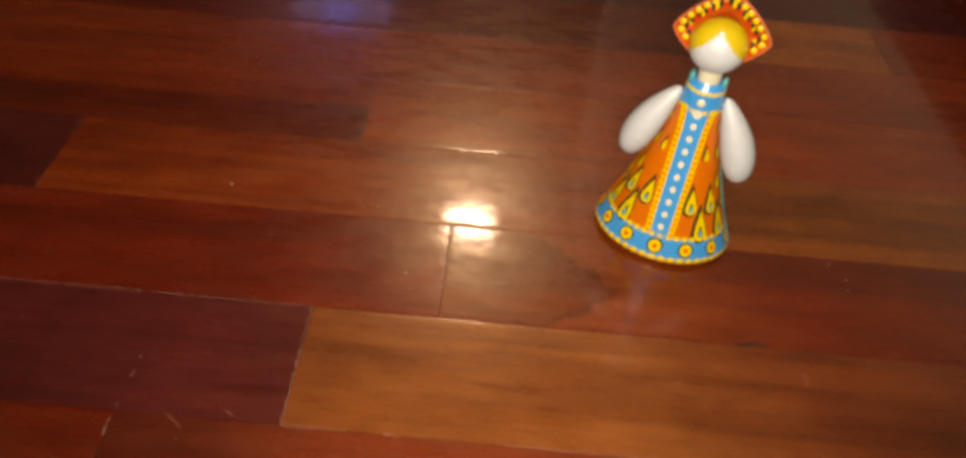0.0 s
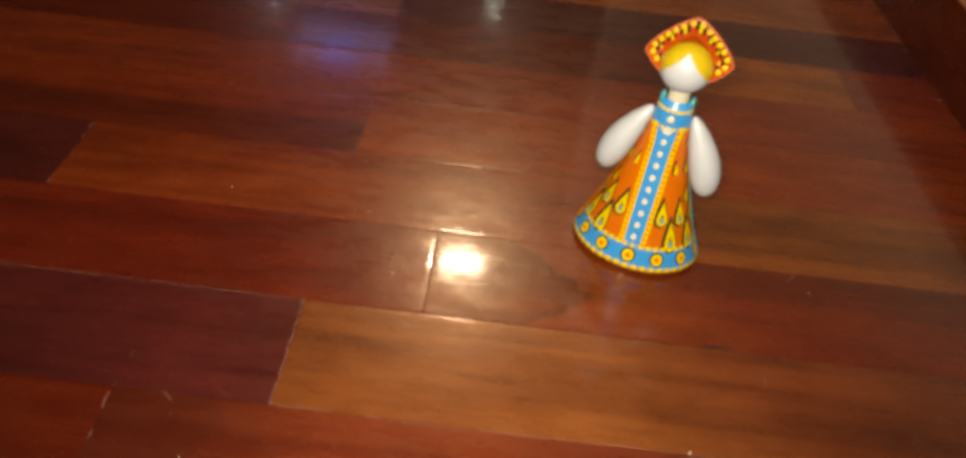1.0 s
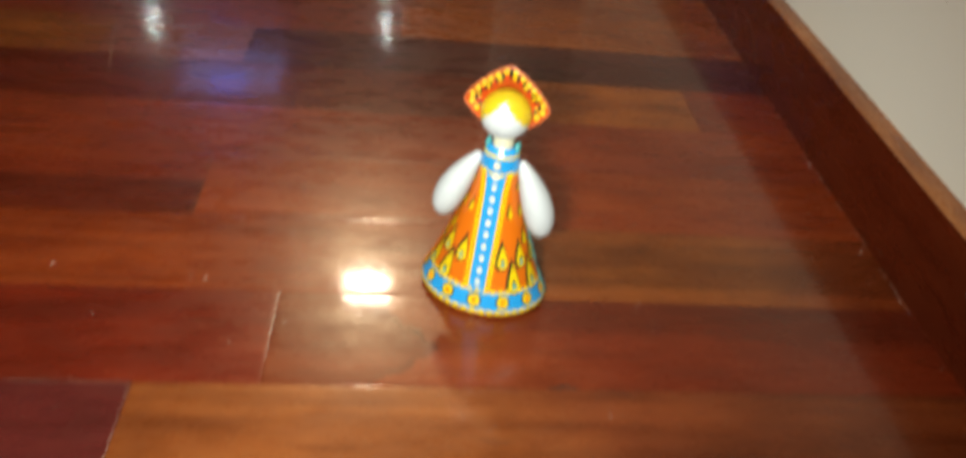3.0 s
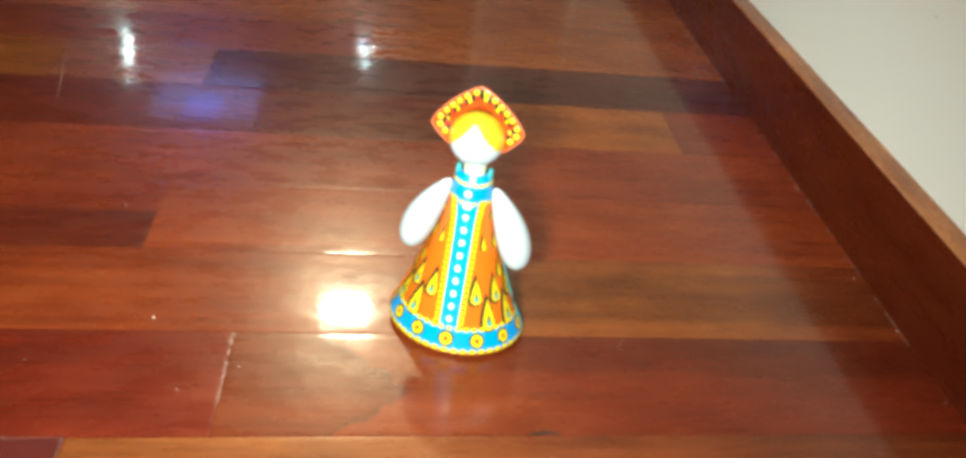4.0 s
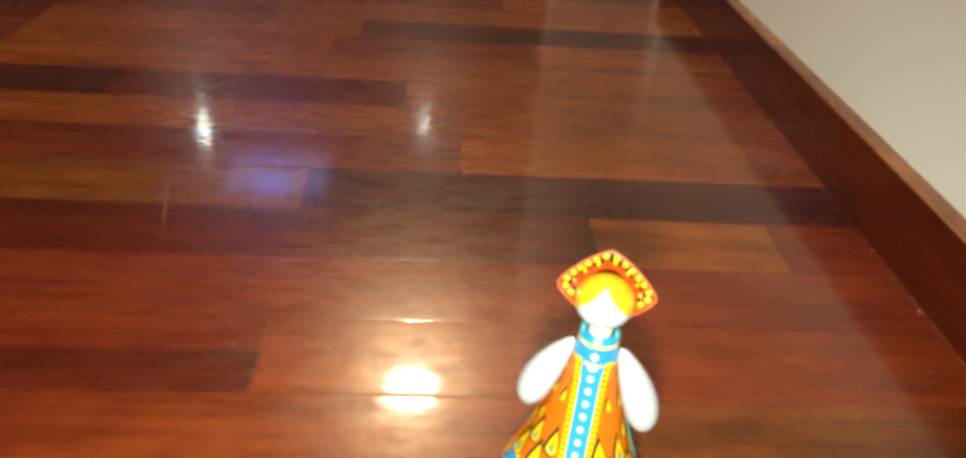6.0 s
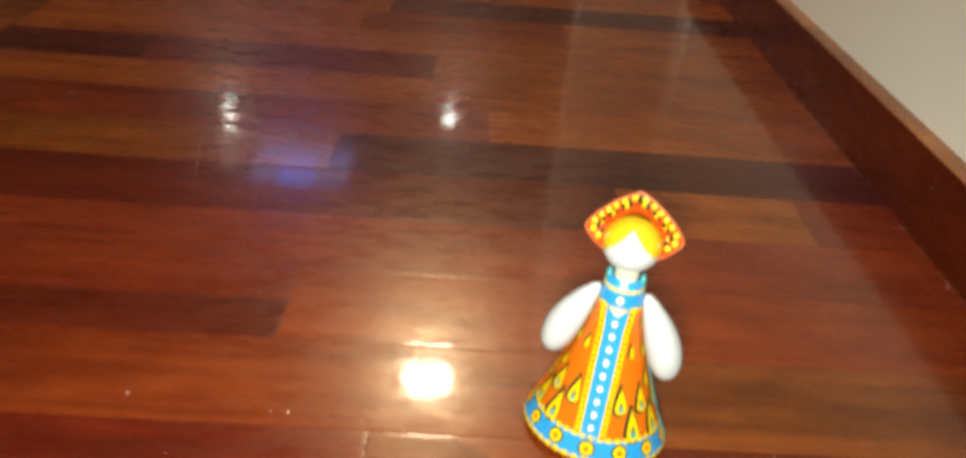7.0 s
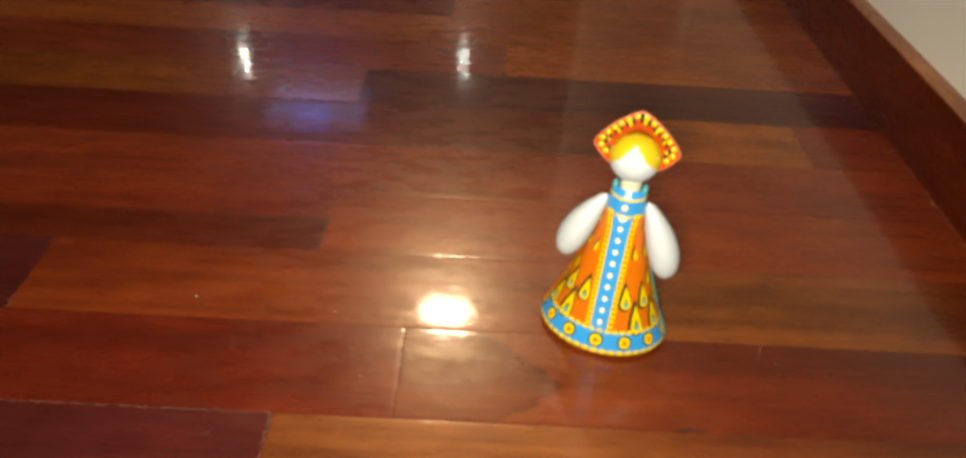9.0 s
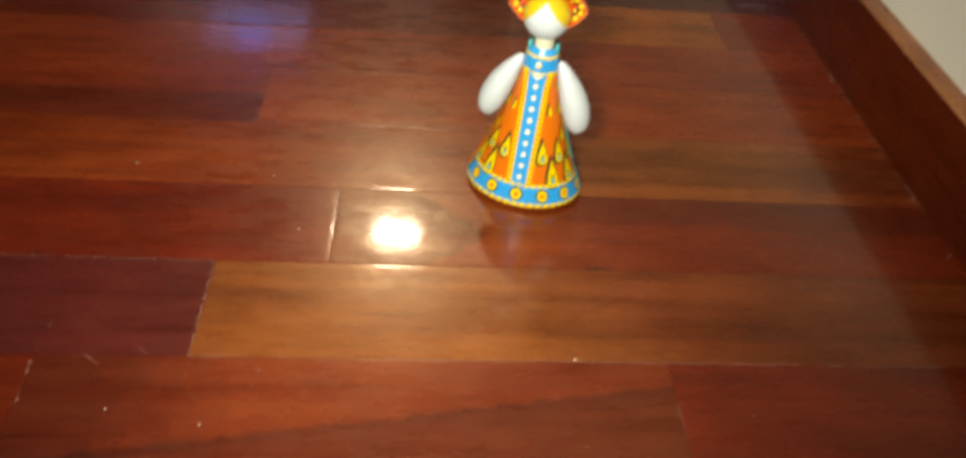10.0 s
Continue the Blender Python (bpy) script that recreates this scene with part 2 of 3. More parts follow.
def plaster(name, colour, scale=60.0):
    m = material(name, colour, 0.75)
    g = Graph(m)
    co = g.node("ShaderNodeTexCoord")
    big = g.node("ShaderNodeTexNoise", Scale=3.0, Detail=3.0)
    small = g.node("ShaderNodeTexNoise", Scale=scale, Detail=6.0, Roughness=0.7)
    for n in (big, small):
        g.link(co.outputs["Object"], n.inputs[0])
    dim = tuple(c * 0.93 for c in colour)
    g.link(g.mix(big.outputs[0], dim, colour), g.bsdf.inputs["Base Color"])
    g.bump(small.outputs[0], 0.25, 0.0008)
    return m


wall_paint = plaster("wall_paint", (0.83, 0.87, 0.85))
tan_paint = plaster("tan_paint", (0.34, 0.25, 0.16))
ceiling_paint = plaster("ceiling_paint", (0.80, 0.79, 0.75))
door_paint = plaster("door_paint", (0.40, 0.41, 0.41), 25.0)
frame_paint = plaster("frame_paint", (0.82, 0.82, 0.76), 25.0)
# tinted panes that shape the made-up opening's blue reflection
dimming_glass = material("dimming_glass", (0.5, 0.5, 0.5), 0.05)
tint = dimming_glass.node_tree.nodes.new("ShaderNodeBsdfTransparent")
tint.inputs[0].default_value = (0.95, 0.78, 0.60, 1)
dimming_glass.node_tree.links.new(tint.outputs[0], dimming_glass.node_tree.nodes["Material Output"].inputs[0])
gap_dark = material("gap_dark", (0.012, 0.006, 0.004), 0.9)
dust = material("dust", (0.19, 0.125, 0.10), 0.9)
filler_pale = material("filler_pale", (0.36, 0.32, 0.28), 0.9)
scuff = material("scuff", (0.48, 0.48, 0.42), 0.8)
lint = material("lint", (0.66, 0.63, 0.58), 0.9)
metal_trim = material("metal_trim", (0.75, 0.75, 0.73), 0.35, 1.0)
scratch_mark = material("scratch_mark", (0.17, 0.095, 0.075), 0.6)
knot_dark = material("knot_dark", (0.012, 0.007, 0.005), 0.5)

# ---- shell of the room ----
X0, Y0, Y1, X2 = -3.4, -2.6, 6.1, 2.4      # far left, behind, ahead, side room
BACK = WALL_X + 0.0195                       # wall face behind the skirting
DOOR = (1.40, 2.94)                         # doorway in the side wall
END = 3.04                                  # where the side wall ends

tagged(part("wall_east", boxes(
    ((BACK, Y0, 0), (BACK + 0.11, DOOR[0], CEIL)),
    ((BACK, DOOR[1], 0), (BACK + 0.11, END, CEIL)),
    ((BACK, DOOR[0], 2.05), (BACK + 0.11, DOOR[1], CEIL))), wall_paint),
    "cream painted plaster wall above a wooden skirting", "wall", kind="structure")
for name, lo, hi in (("wall_west", (X0 - 0.1, Y0, 0), (X0, Y1, CEIL)),
                     ("wall_south", (X0, Y0 - 0.1, 0), (BACK + 0.11, Y0, CEIL)),
                     ("wall_north", (X0, Y1, 0), (X2, Y1 + 0.1, CEIL)),
                     ("wall_side_room", (X2, END - 0.1, 0), (X2 + 0.1, Y1, CEIL)),
                     ("wall_return", (BACK + 0.11, END - 0.1, 0), (X2, END, CEIL))):
    tagged(part(name, boxes((lo, hi)), tan_paint), "tan painted plaster wall of the room", "wall", kind="structure")

SKY = (-1.52, -0.72, 4.52, 5.22)            # made-up ceiling opening, stands in for the blue source reflected below
BARE = (-1.26, -1.00, 4.53, 4.86)           # its clear corner, the rest is tinted to dim that reflection
tagged(part("ceiling", boxes(
    ((X0, Y0, CEIL), (BACK + 0.11, END - 0.1, CEIL + 0.12)), ((X0, END - 0.1, CEIL), (X2, SKY[2], CEIL + 0.12)), ((X0, SKY[3], CEIL), (X2, Y1, CEIL + 0.12)),
    ((X0, SKY[2], CEIL), (SKY[0], SKY[3], CEIL + 0.12)), ((SKY[1], SKY[2], CEIL), (X2, SKY[3], CEIL + 0.12))), ceiling_paint),
    "white painted plaster ceiling", "ceiling", kind="structure")
blue_stand_in = tagged(new("stand_in_window"), "stand-in roof opening that gives the floor its blue reflection", "window", kind="structure")
part("window_frame", boxes(
    ((SKY[0], SKY[2], CEIL + 0.02), (SKY[0] + 0.03, SKY[3], CEIL + 0.06)), ((SKY[1] - 0.03, SKY[2], CEIL + 0.02), (SKY[1], SKY[3], CEIL + 0.06)),
    ((SKY[0] + 0.03, SKY[2], CEIL + 0.02), (SKY[1] - 0.03, SKY[2] + 0.03, CEIL + 0.06)),
    ((SKY[0] + 0.03, SKY[3] - 0.03, CEIL + 0.02), (SKY[1] - 0.03, SKY[3], CEIL + 0.06))), frame_paint, blue_stand_in)
for lo, hi in (((SKY[0] + 0.03, SKY[2] + 0.03), (BARE[0], BARE[3])), ((BARE[1], SKY[2] + 0.03), (SKY[1] - 0.03, BARE[3])), ((SKY[0] + 0.03, BARE[3]), (SKY[1] - 0.03, SKY[3] - 0.03))):
    part("pane", boxes(((*lo, CEIL + 0.034), (*hi, CEIL + 0.040))), dimming_glass, blue_stand_in)

door = tagged(new("door_1"), "closed pale grey double door flush with the wall", "door", kind="structure")
MID = (DOOR[0] + DOOR[1]) / 2
for near, far in ((DOOR[0] + 0.004, MID - 0.002), (MID + 0.002, DOOR[1] - 0.004)):
    part("door_leaf", boxes(((BACK + 0.004, near, 0.008), (BACK + 0.044, far, 2.046)), bevel=0.002), door_paint, door)

part("door_casing", boxes(((BACK - 0.016, DOOR[0] - 0.062, 0.002), (BACK - 0.0004, DOOR[0] - 0.002, 2.11)), ((BACK - 0.016, DOOR[1] + 0.002, 0.002), (BACK - 0.0004, DOOR[1] + 0.062, 2.11)),
                            ((BACK - 0.016, DOOR[0] - 0.0018, 2.052), (BACK - 0.0004, DOOR[1] + 0.0018, 2.11)), bevel=0.003), frame_paint, door)

# trims for all lamps, the two added fill ones included
for lx, ly, watts, size in LAMPS_AND_FILL:
    lamp = tagged(new("downlight"), "round white recessed ceiling downlight or added fill lamp, switched on", "ceiling light", "ceiling downlights")
    lamp.location = (lx, ly, CEIL)
    bm = bmesh.new()
    bmesh.ops.create_cone(bm, cap_ends=True, segments=32, radius1=size * 0.75, radius2=size * 0.7, depth=0.008, matrix=pose(0, 0, -0.004))
    part("trim_ring", bm, metal_trim, lamp)

# skirting board with a rounded top in a lighter wood
def skirting(y0, y1):
    prof = [(0, 0.0), (0, 0.0762), (0.0005, 0.0772), (0.0016, 0.0781), (0.0034, 0.0787), (0.0080, 0.0792), (0.0193, 0.0795), (0.0193, 0.0)]
    n = 60
    verts, faces, index, k = [], [], [], len(prof)
    for i in range(n + 1):
        y = y0 + (y1 - y0) * i / n
        wob = 0.0004 * math.sin(y * 5.1) + 0.0003 * math.sin(y * 13.7 + 1)
        verts += [(WALL_X + a + wob, y, z) for a, z in prof]
    for i in range(n):
        for j in range(k):
            a, b = i * k + j, i * k + (j + 1) % k
            faces.append((a, b, b + k, a + k))
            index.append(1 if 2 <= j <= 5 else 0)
    ob = mesh_object("skirting_board", verts, faces, mats=[skirting_wood, pale_edge], index=index)
    return tagged(ob, "red-brown varnished wooden skirting board along the wall", "skirting board", kind="structure")


skirting(Y0, DOOR[0] - 0.064)

# ---- floor ----
# edges of the strips across the room, then joints and woods along each
EDGES = list(range(-3, 16))
ROWS = {
    -3: [(-6, "maroon"), (1.236, "red")],
    -2: [(-6, "dark"), (-2.266, "maroon"), (2.472, "red")],
    -1: [(-6, "maroon"), (-1.10, "cloud"), (3.75, "red")],
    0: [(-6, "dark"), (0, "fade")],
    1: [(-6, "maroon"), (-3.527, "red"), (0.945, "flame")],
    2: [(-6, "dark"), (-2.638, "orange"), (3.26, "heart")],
    3: [(-6, "half"), (-0.01, "orange")],
    4: [(-6, "brown")],
    5: [(-6, "maroon"), (3.46, "gold"), (5.673, "brown")],
    6: [(-6, "light"), (-1.85, "rose"), (-0.09, "dark")],
    7: [(-6, "brown"), (1.88, "amber")],
    8: [(-6, "amber"), (2.528, "amber")],
    9: [(-6, "dark"), (-3.567, "red"), (1, "amber")],
    10: [(-6, "amber"), (2.02, "amber")],
    11: [(-6, "amber"), (-0.462, "orange"), (3.297, "amber")],
    12: [(-6, "amber"), (-0.017, "maroon"), (1.013, "dark"), (4.515, "dark")],
    13: [(-6, "orange"), (-1.786, "amber"), (2.437, "amber")],
    14: [(-6, "orange"), (2.839, "amber")],
}
floor = tagged(part("floor", boxes(((X0, Y0, -0.05), (BACK + 0.11, Y1, -0.012)), ((BACK + 0.11, END - 0.1, -0.05), (X2, Y1, -0.012))), gap_dark),
               "glossy varnished red-brown hardwood strip floor", "floor", kind="structure")


def strip(x0, x1, y0, y1, mat):
    """One floor strip: fine bevels and a slight crown across its width."""
    gap = 0.00007
    x0, x1, y0, y1 = x0 + gap, x1 - gap, y0 + gap, y1 - gap
    wide = y1 - y0
    edge = [(0.0, 0.00008), (0.0005, 0.000045), (0.0014, 0.00002), (0.0028, 0.000007), (0.005, 0.000001)]
    ys = [a for a, _ in edge] + [wide * f for f in (0.25, 0.5, 0.75)] + [wide - a for a, _ in reversed(edge)]
    zs = [-d for _, d in edge] + [0.00003, 0.00004, 0.00003] + [-d for _, d in reversed(edge)]
    xs = [(x0 + a, d) for a, d in edge] + [(x1 - a, d) for a, d in reversed(edge)]
    cx, cy = (x0 + x1) / 2, (y0 + y1) / 2
    verts = [(x - cx, y0 + b - cy, z - d) for x, d in xs for b, z in zip(ys, zs)]
    k, m = len(ys), len(xs)
    faces = [(i * k + j, (i + 1) * k + j, (i + 1) * k + j + 1, i * k + j + 1) for i in range(m - 1) for j in range(k - 1)]
    n = len(verts)
    for x, y in ((x0, y0), (x1, y0), (x1, y1), (x0, y1)):
        verts += [(x - cx, y - cy, -0.012), (x - cx, y - cy, -0.00068)]
    faces += [(n + 2 * i, n + (2 * i + 2) % 8, n + (2 * i + 3) % 8, n + 2 * i + 1) for i in range(4)]
    ob = mesh_object("plank", verts, faces, mat, floor, smooth=True)
    ob.matrix_basis = pose(cx, cy, 0, random.uniform(-0.012, 0.012), random.uniform(-0.01, 0.01), 0)
    return ob


RIGHT = WALL_X / W + 0.02
for row, joints in ROWS.items():
    y0, y1 = EDGES[row + 3] * W, EDGES[row + 4] * W
    starts = [a for a, _ in joints] + [RIGHT]
    for (a, kind), b in zip(joints, starts[1:]):
        strip(a * W, b * W, y0, y1, WOODS[kind])

# the rest of the floor, in one mesh
def far_floor():
    rng = random.Random(5)
    quads = []
    near = (-6 * W, RIGHT * W, EDGES[0] * W, EDGES[-1] * W)
    y = Y0
    while y < Y1:
        yb = min(y + 0.076, Y1)
        if near[2] - 1e-6 <= y < near[3] - 1e-6:
            spans = [(X0, near[0])] + ([(BACK + 0.1, X2)] if y > END else [])
        else:
            if y < near[2] < yb:
                yb = near[2]
            spans = [(X0, X2 if y > END else RIGHT * W)]
        if near[2] - 1e-6 <= y < near[3] < yb:
            yb = near[3]
        for a, b in spans:
            x = a
            while x < b - 1e-6:
                e = min(x + rng.uniform(0.25, 0.6), b)
                quads.append((x, e, y, yb, rng.randrange(5)))
                x = e
        y = yb
    verts, faces, index = [], [], []
    for a, b, c, d, k in quads:
        n = len(verts)
        g = 0.0002
        verts += [(a + g, c + g, 0), (b - g, c + g, 0), (b - g, d - g, 0), (a + g, d - g, 0)]
        faces.append((n, n + 1, n + 2, n + 3))
        index.append(k)
    ob = mesh_object("far_planks", verts, faces, mats=list(WOODS.values()), index=index, parent=floor)
    return tagged(ob, kind="stuff")


far_floor()


# ---- dust and marks ----
def joint_dust():
    """Pale dust and filler caught in the open joints."""
    rng = random.Random(11)
    verts, faces = [], []

    def line(xa, ya, xb, yb, wide, keep):
        n = max(2, int(math.hypot(xb - xa, yb - ya) * W / 0.0025))
        dx, dy = xb - xa, yb - ya
        long = math.hypot(dx, dy)
        nx, ny = -dy / long, dx / long
        on = True
        for i in range(n):
            if rng.random() < 0.18:
                on = rng.random() < keep
            if not on:
                continue
            f, e = i / n, (i + 1.05) / n
            h = wide * rng.uniform(0.35, 0.9) / 2 / W
            k = len(verts)
            j = rng.uniform(-0.3, 0.3) * wide / W
            for t, sgn in ((f, -1), (e, -1), (e, 1), (f, 1)):
                verts.append(((xa + dx * t + nx * (sgn * h + j)) * W, (ya + dy * t + ny * (sgn * h + j)) * W, 0.00018))
            faces.append((k, k + 1, k + 2, k + 3))
    for row in ((0, 0, -0.017, 1, 0.00042, 0.9), (-3.107, 1, -0.017, 1, 0.00036, 0.93), (0, 0, 6.88, 0, 0.0004, 0.8), (0.945, 1.25, 0.945, 1.985, 0.0008, 0.8), (-1.09, -0.44, -1.12, -0.06, 0.0005, 0.85), (-1.11, 0.02, -1.10, 0.45, 0.0003, 0.5), (3.749, -1, 3.749, 0, 0.00035, 0.6), (3.229, 2.023, 3.213, 2.993, 0.0004, 0.6), (1.835, 7.015, 1.819, 7.979, 0.0007, 0.8), (5, 9, 6.88, 9, 0.0006, 0.7), (-2.629, 2.003, -2.646, 2.993, 0.0004, 0.4), (0.863, 10, 2.099, 10, 0.0005, 0.6), (1.086, 9, 2.322, 9, 0.0005, 0.5), (6.88, -3, 6.88, 10.078, 0.0007, 0.55)):
        line(*row)
    ob = mesh_object("joint_dust", verts, faces, dust)
    return tagged(ob, "pale dust caught in the joints of the floor", "dust", kind="stuff")


def specks():
    """Lint and grit lying on the floor, and small paint spots on the skirting and wall."""
    rng = random.Random(3)
    verts, faces = [], []

    def speck(p, r, up):
        k = len(verts)
        up = Vector(up)
        side = up.orthogonal().normalized()
        other = up.cross(side)
        a0, squash = rng.uniform(0, 6), rng.uniform(0.5, 1.0)
        n = 7
        ring = []
        for i in range(n):
            a = a0 + 2 * math.pi * i / n
            rr = r * rng.uniform(0.65, 1.15)
            ring.append(Vector(p) + side * (rr * math.cos(a)) + other * (rr * squash * math.sin(a)))
        verts.extend([tuple(q) for q in ring] + [tuple(Vector(p) + up * r * 0.5)])
        for i in range(n):
            faces.append((k + i, k + (i + 1) % n, k + n))
    spots = ((-1.016, 2.258, 1.2), (0.294, 2.146, 0.9), (0.16, 2.146, 0.6), (0.635, 1.42, 0.8), (-0.512, 1.696, 0.7), (-0.464, -0.47, 0.7), (0.216, -0.59, 0.8), (4.326, -0.47, 0.8), (4.265, 1.778, 0.5), (6.025, 4.326, 0.8), (6.87, 5.515, 1.5), (-0.307, 3.603, 0.7), (0.553, 5.129, 0.7), (2.831, 5.648, 0.7), (1.204, 6.824, 0.6), (3.844, 4.203, 0.5), (4.408, 3.125, 0.8), (6.792, 2.84, 1.1), (4.14, 1.86, 0.6), (4.247, 1.655, 0.6), (2.997, 0.02, 1.3), (6.85, 4.376, 1.2), (6.83, 3.145, 1), (6.86, 2.126, 1), (0.965, 3.278, 0.6), (6.84, 1.307, 0.8))
    for x, y, r in spots:
        speck((x * W, y * W, 0.0001), r * 0.00075, (0, 0, 1))
    for _ in range(150):
        speck((rng.uniform(-5, 6.7) * W, rng.uniform(-2.5, 12) * W, 0.0001), rng.uniform(0.15, 0.42) * 0.001, (0, 0, 1))
    for y, z, r in ((5.37, 0.65, 0.9), (1.594, 0.63, 1.7), (1.368, 0.416, 1), (7.304, 0.49, 1), (10.352, 0.42, 0.8), (3.349, 0.3, 0.5), (4.468, 0.7, 0.5), (2.432, 0.5, 0.5)):
        speck((WALL_X - 0.0004, y * W, z * W), r * 0.0006, (-1, 0, 0))
    for y, z, r in ((6.846, 1.045, 2.2), (2.799, 1.045, 1.8), (4.977, 1.042, 1), (1.102, 1.042, 1.2)):
        speck((BACK - 0.003, y * W, z * W), r * 0.0008, (-0.7, 0, 0.7))
    ob = mesh_object("specks", verts, faces, lint)
    return tagged(ob, "white specks of lint and paint on floor and skirting", "specks", kind="stuff")


def smudges():
    """Small grey scuffs on the wall paint above the skirting."""
    rng = random.Random(8)
    verts, faces = [], []
    for y, z, r in ((9.861, 1.5, 1.3), (9.321, 1.47, 1.6), (5.937, 1.9, 0.8), (3.959, 2.3, 0.9)):
        n, k = 9, len(verts)
        for i in range(n):
            a = 2 * math.pi * i / n
            rr = r * 0.001 * rng.uniform(0.6, 1.1)
            verts.append((BACK - 0.0004, y * W + rr * 1.5 * math.cos(a), z * W + rr * 0.7 * math.sin(a)))
        faces.append(tuple(range(k, k + n)))
    ob = mesh_object("smudges", verts, faces, scuff)
    return tagged(ob, "small grey scuff marks on the cream wall", "scuff marks", kind="stuff")


def streaks(name, rows, mat, label, category):
    """Thin pointed marks lying on the floor: from, to and width in floor strips."""
    rng = random.Random(21)
    verts, faces = [], []
    for xa, ya, xb, yb, wide in rows:
        d = Vector((xb - xa, yb - ya, 0))
        side = Vector((-d.y, d.x, 0)).normalized()
        k, n = len(verts), 7
        for i in range(n):
            f = i / (n - 1)
            c = Vector((xa, ya, 0)) + d * f + side * rng.uniform(-0.3, 0.3) * wide
            h = side * wide * (0.15 + 0.85 * math.sin(math.pi * f)) * rng.uniform(0.6, 1.0) / 2
            verts += [(*((c - h) * W).xy, 0.00022), (*((c + h) * W).xy, 0.00022)]
        faces += [(k + 2 * i, k + 2 * i + 2, k + 2 * i + 3, k + 2 * i + 1) for i in range(n - 1)]
    return tagged(mesh_object(name, verts, faces, mat), label, category, kind="stuff")


joint_dust()
specks()
smudges()
streaks("scratches", ((-1.50, 5.28, -1.91, 7.0, 0.014), (-4.0, 7.52, -3.86, 7.68, 0.02), (-0.783, 0.02, -0.618, -0.1, 0.004), (-0.403, 0.08, -0.289, 0.01, 0.004), (3.684, 0.83, 3.676, 0.67, 0.005), (2.689, 0.59, 2.78, 0.65, 0.004), (4.21, 2.013, 4.109, 1.87, 0.006), (4.266, 1.768, 4.307, 1.727, 0.006), (-0.486, 0.72, -0.436, 0.81, 0.003), (0.643, 2.228, 0.695, 2.146, 0.006), (1.373, 1.655, 1.434, 1.696, 0.004)), scratch_mark,
        "fine pale scratches in the floor varnish", "scratches")
streaks("filler", ((0.945, 1.52, 0.947, 1.60, 0.007), (0.944, 1.66, 0.947, 1.70, 0.010), (0.946, 1.75, 0.944, 1.82, 0.009), (0.944, 1.86, 0.948, 1.93, 0.012), (0.946, 1.95, 0.96, 1.985, 0.012)), filler_pale,
        "white filler and dust in the open end joint of a floor strip", "joint filler")
streaks("knots", ((3.197, 1.012, 3.485, 1.031, 0.035), (3.547, 0.99, 4.001, 0.96, 0.01), (2.618, 0.52, 2.937, 0.5, 0.01)), knot_dark,
        "small dark knots in the floor strips", "knots")

# ---- the toy ----
def enamel(name, colour, rough=0.28):
    """Printed tin: glossy lacquer with faint scuffs."""
    m = material(name, colour, rough)
    g = Graph(m)
    co = g.node("ShaderNodeTexCoord")
    n = g.node("ShaderNodeTexNoise", Scale=140.0, Detail=4.0)
    g.link(co.outputs["Object"], n.inputs[0])
    dim = tuple(c * 0.82 for c in colour)
    g.link(g.mix(n.outputs[0], dim, colour), g.bsdf.inputs["Base Color"])
    g.bsdf.inputs["Coat Weight"].default_value = 0.3
    g.bsdf.inputs["Coat Roughness"].default_value = 0.12
    return m


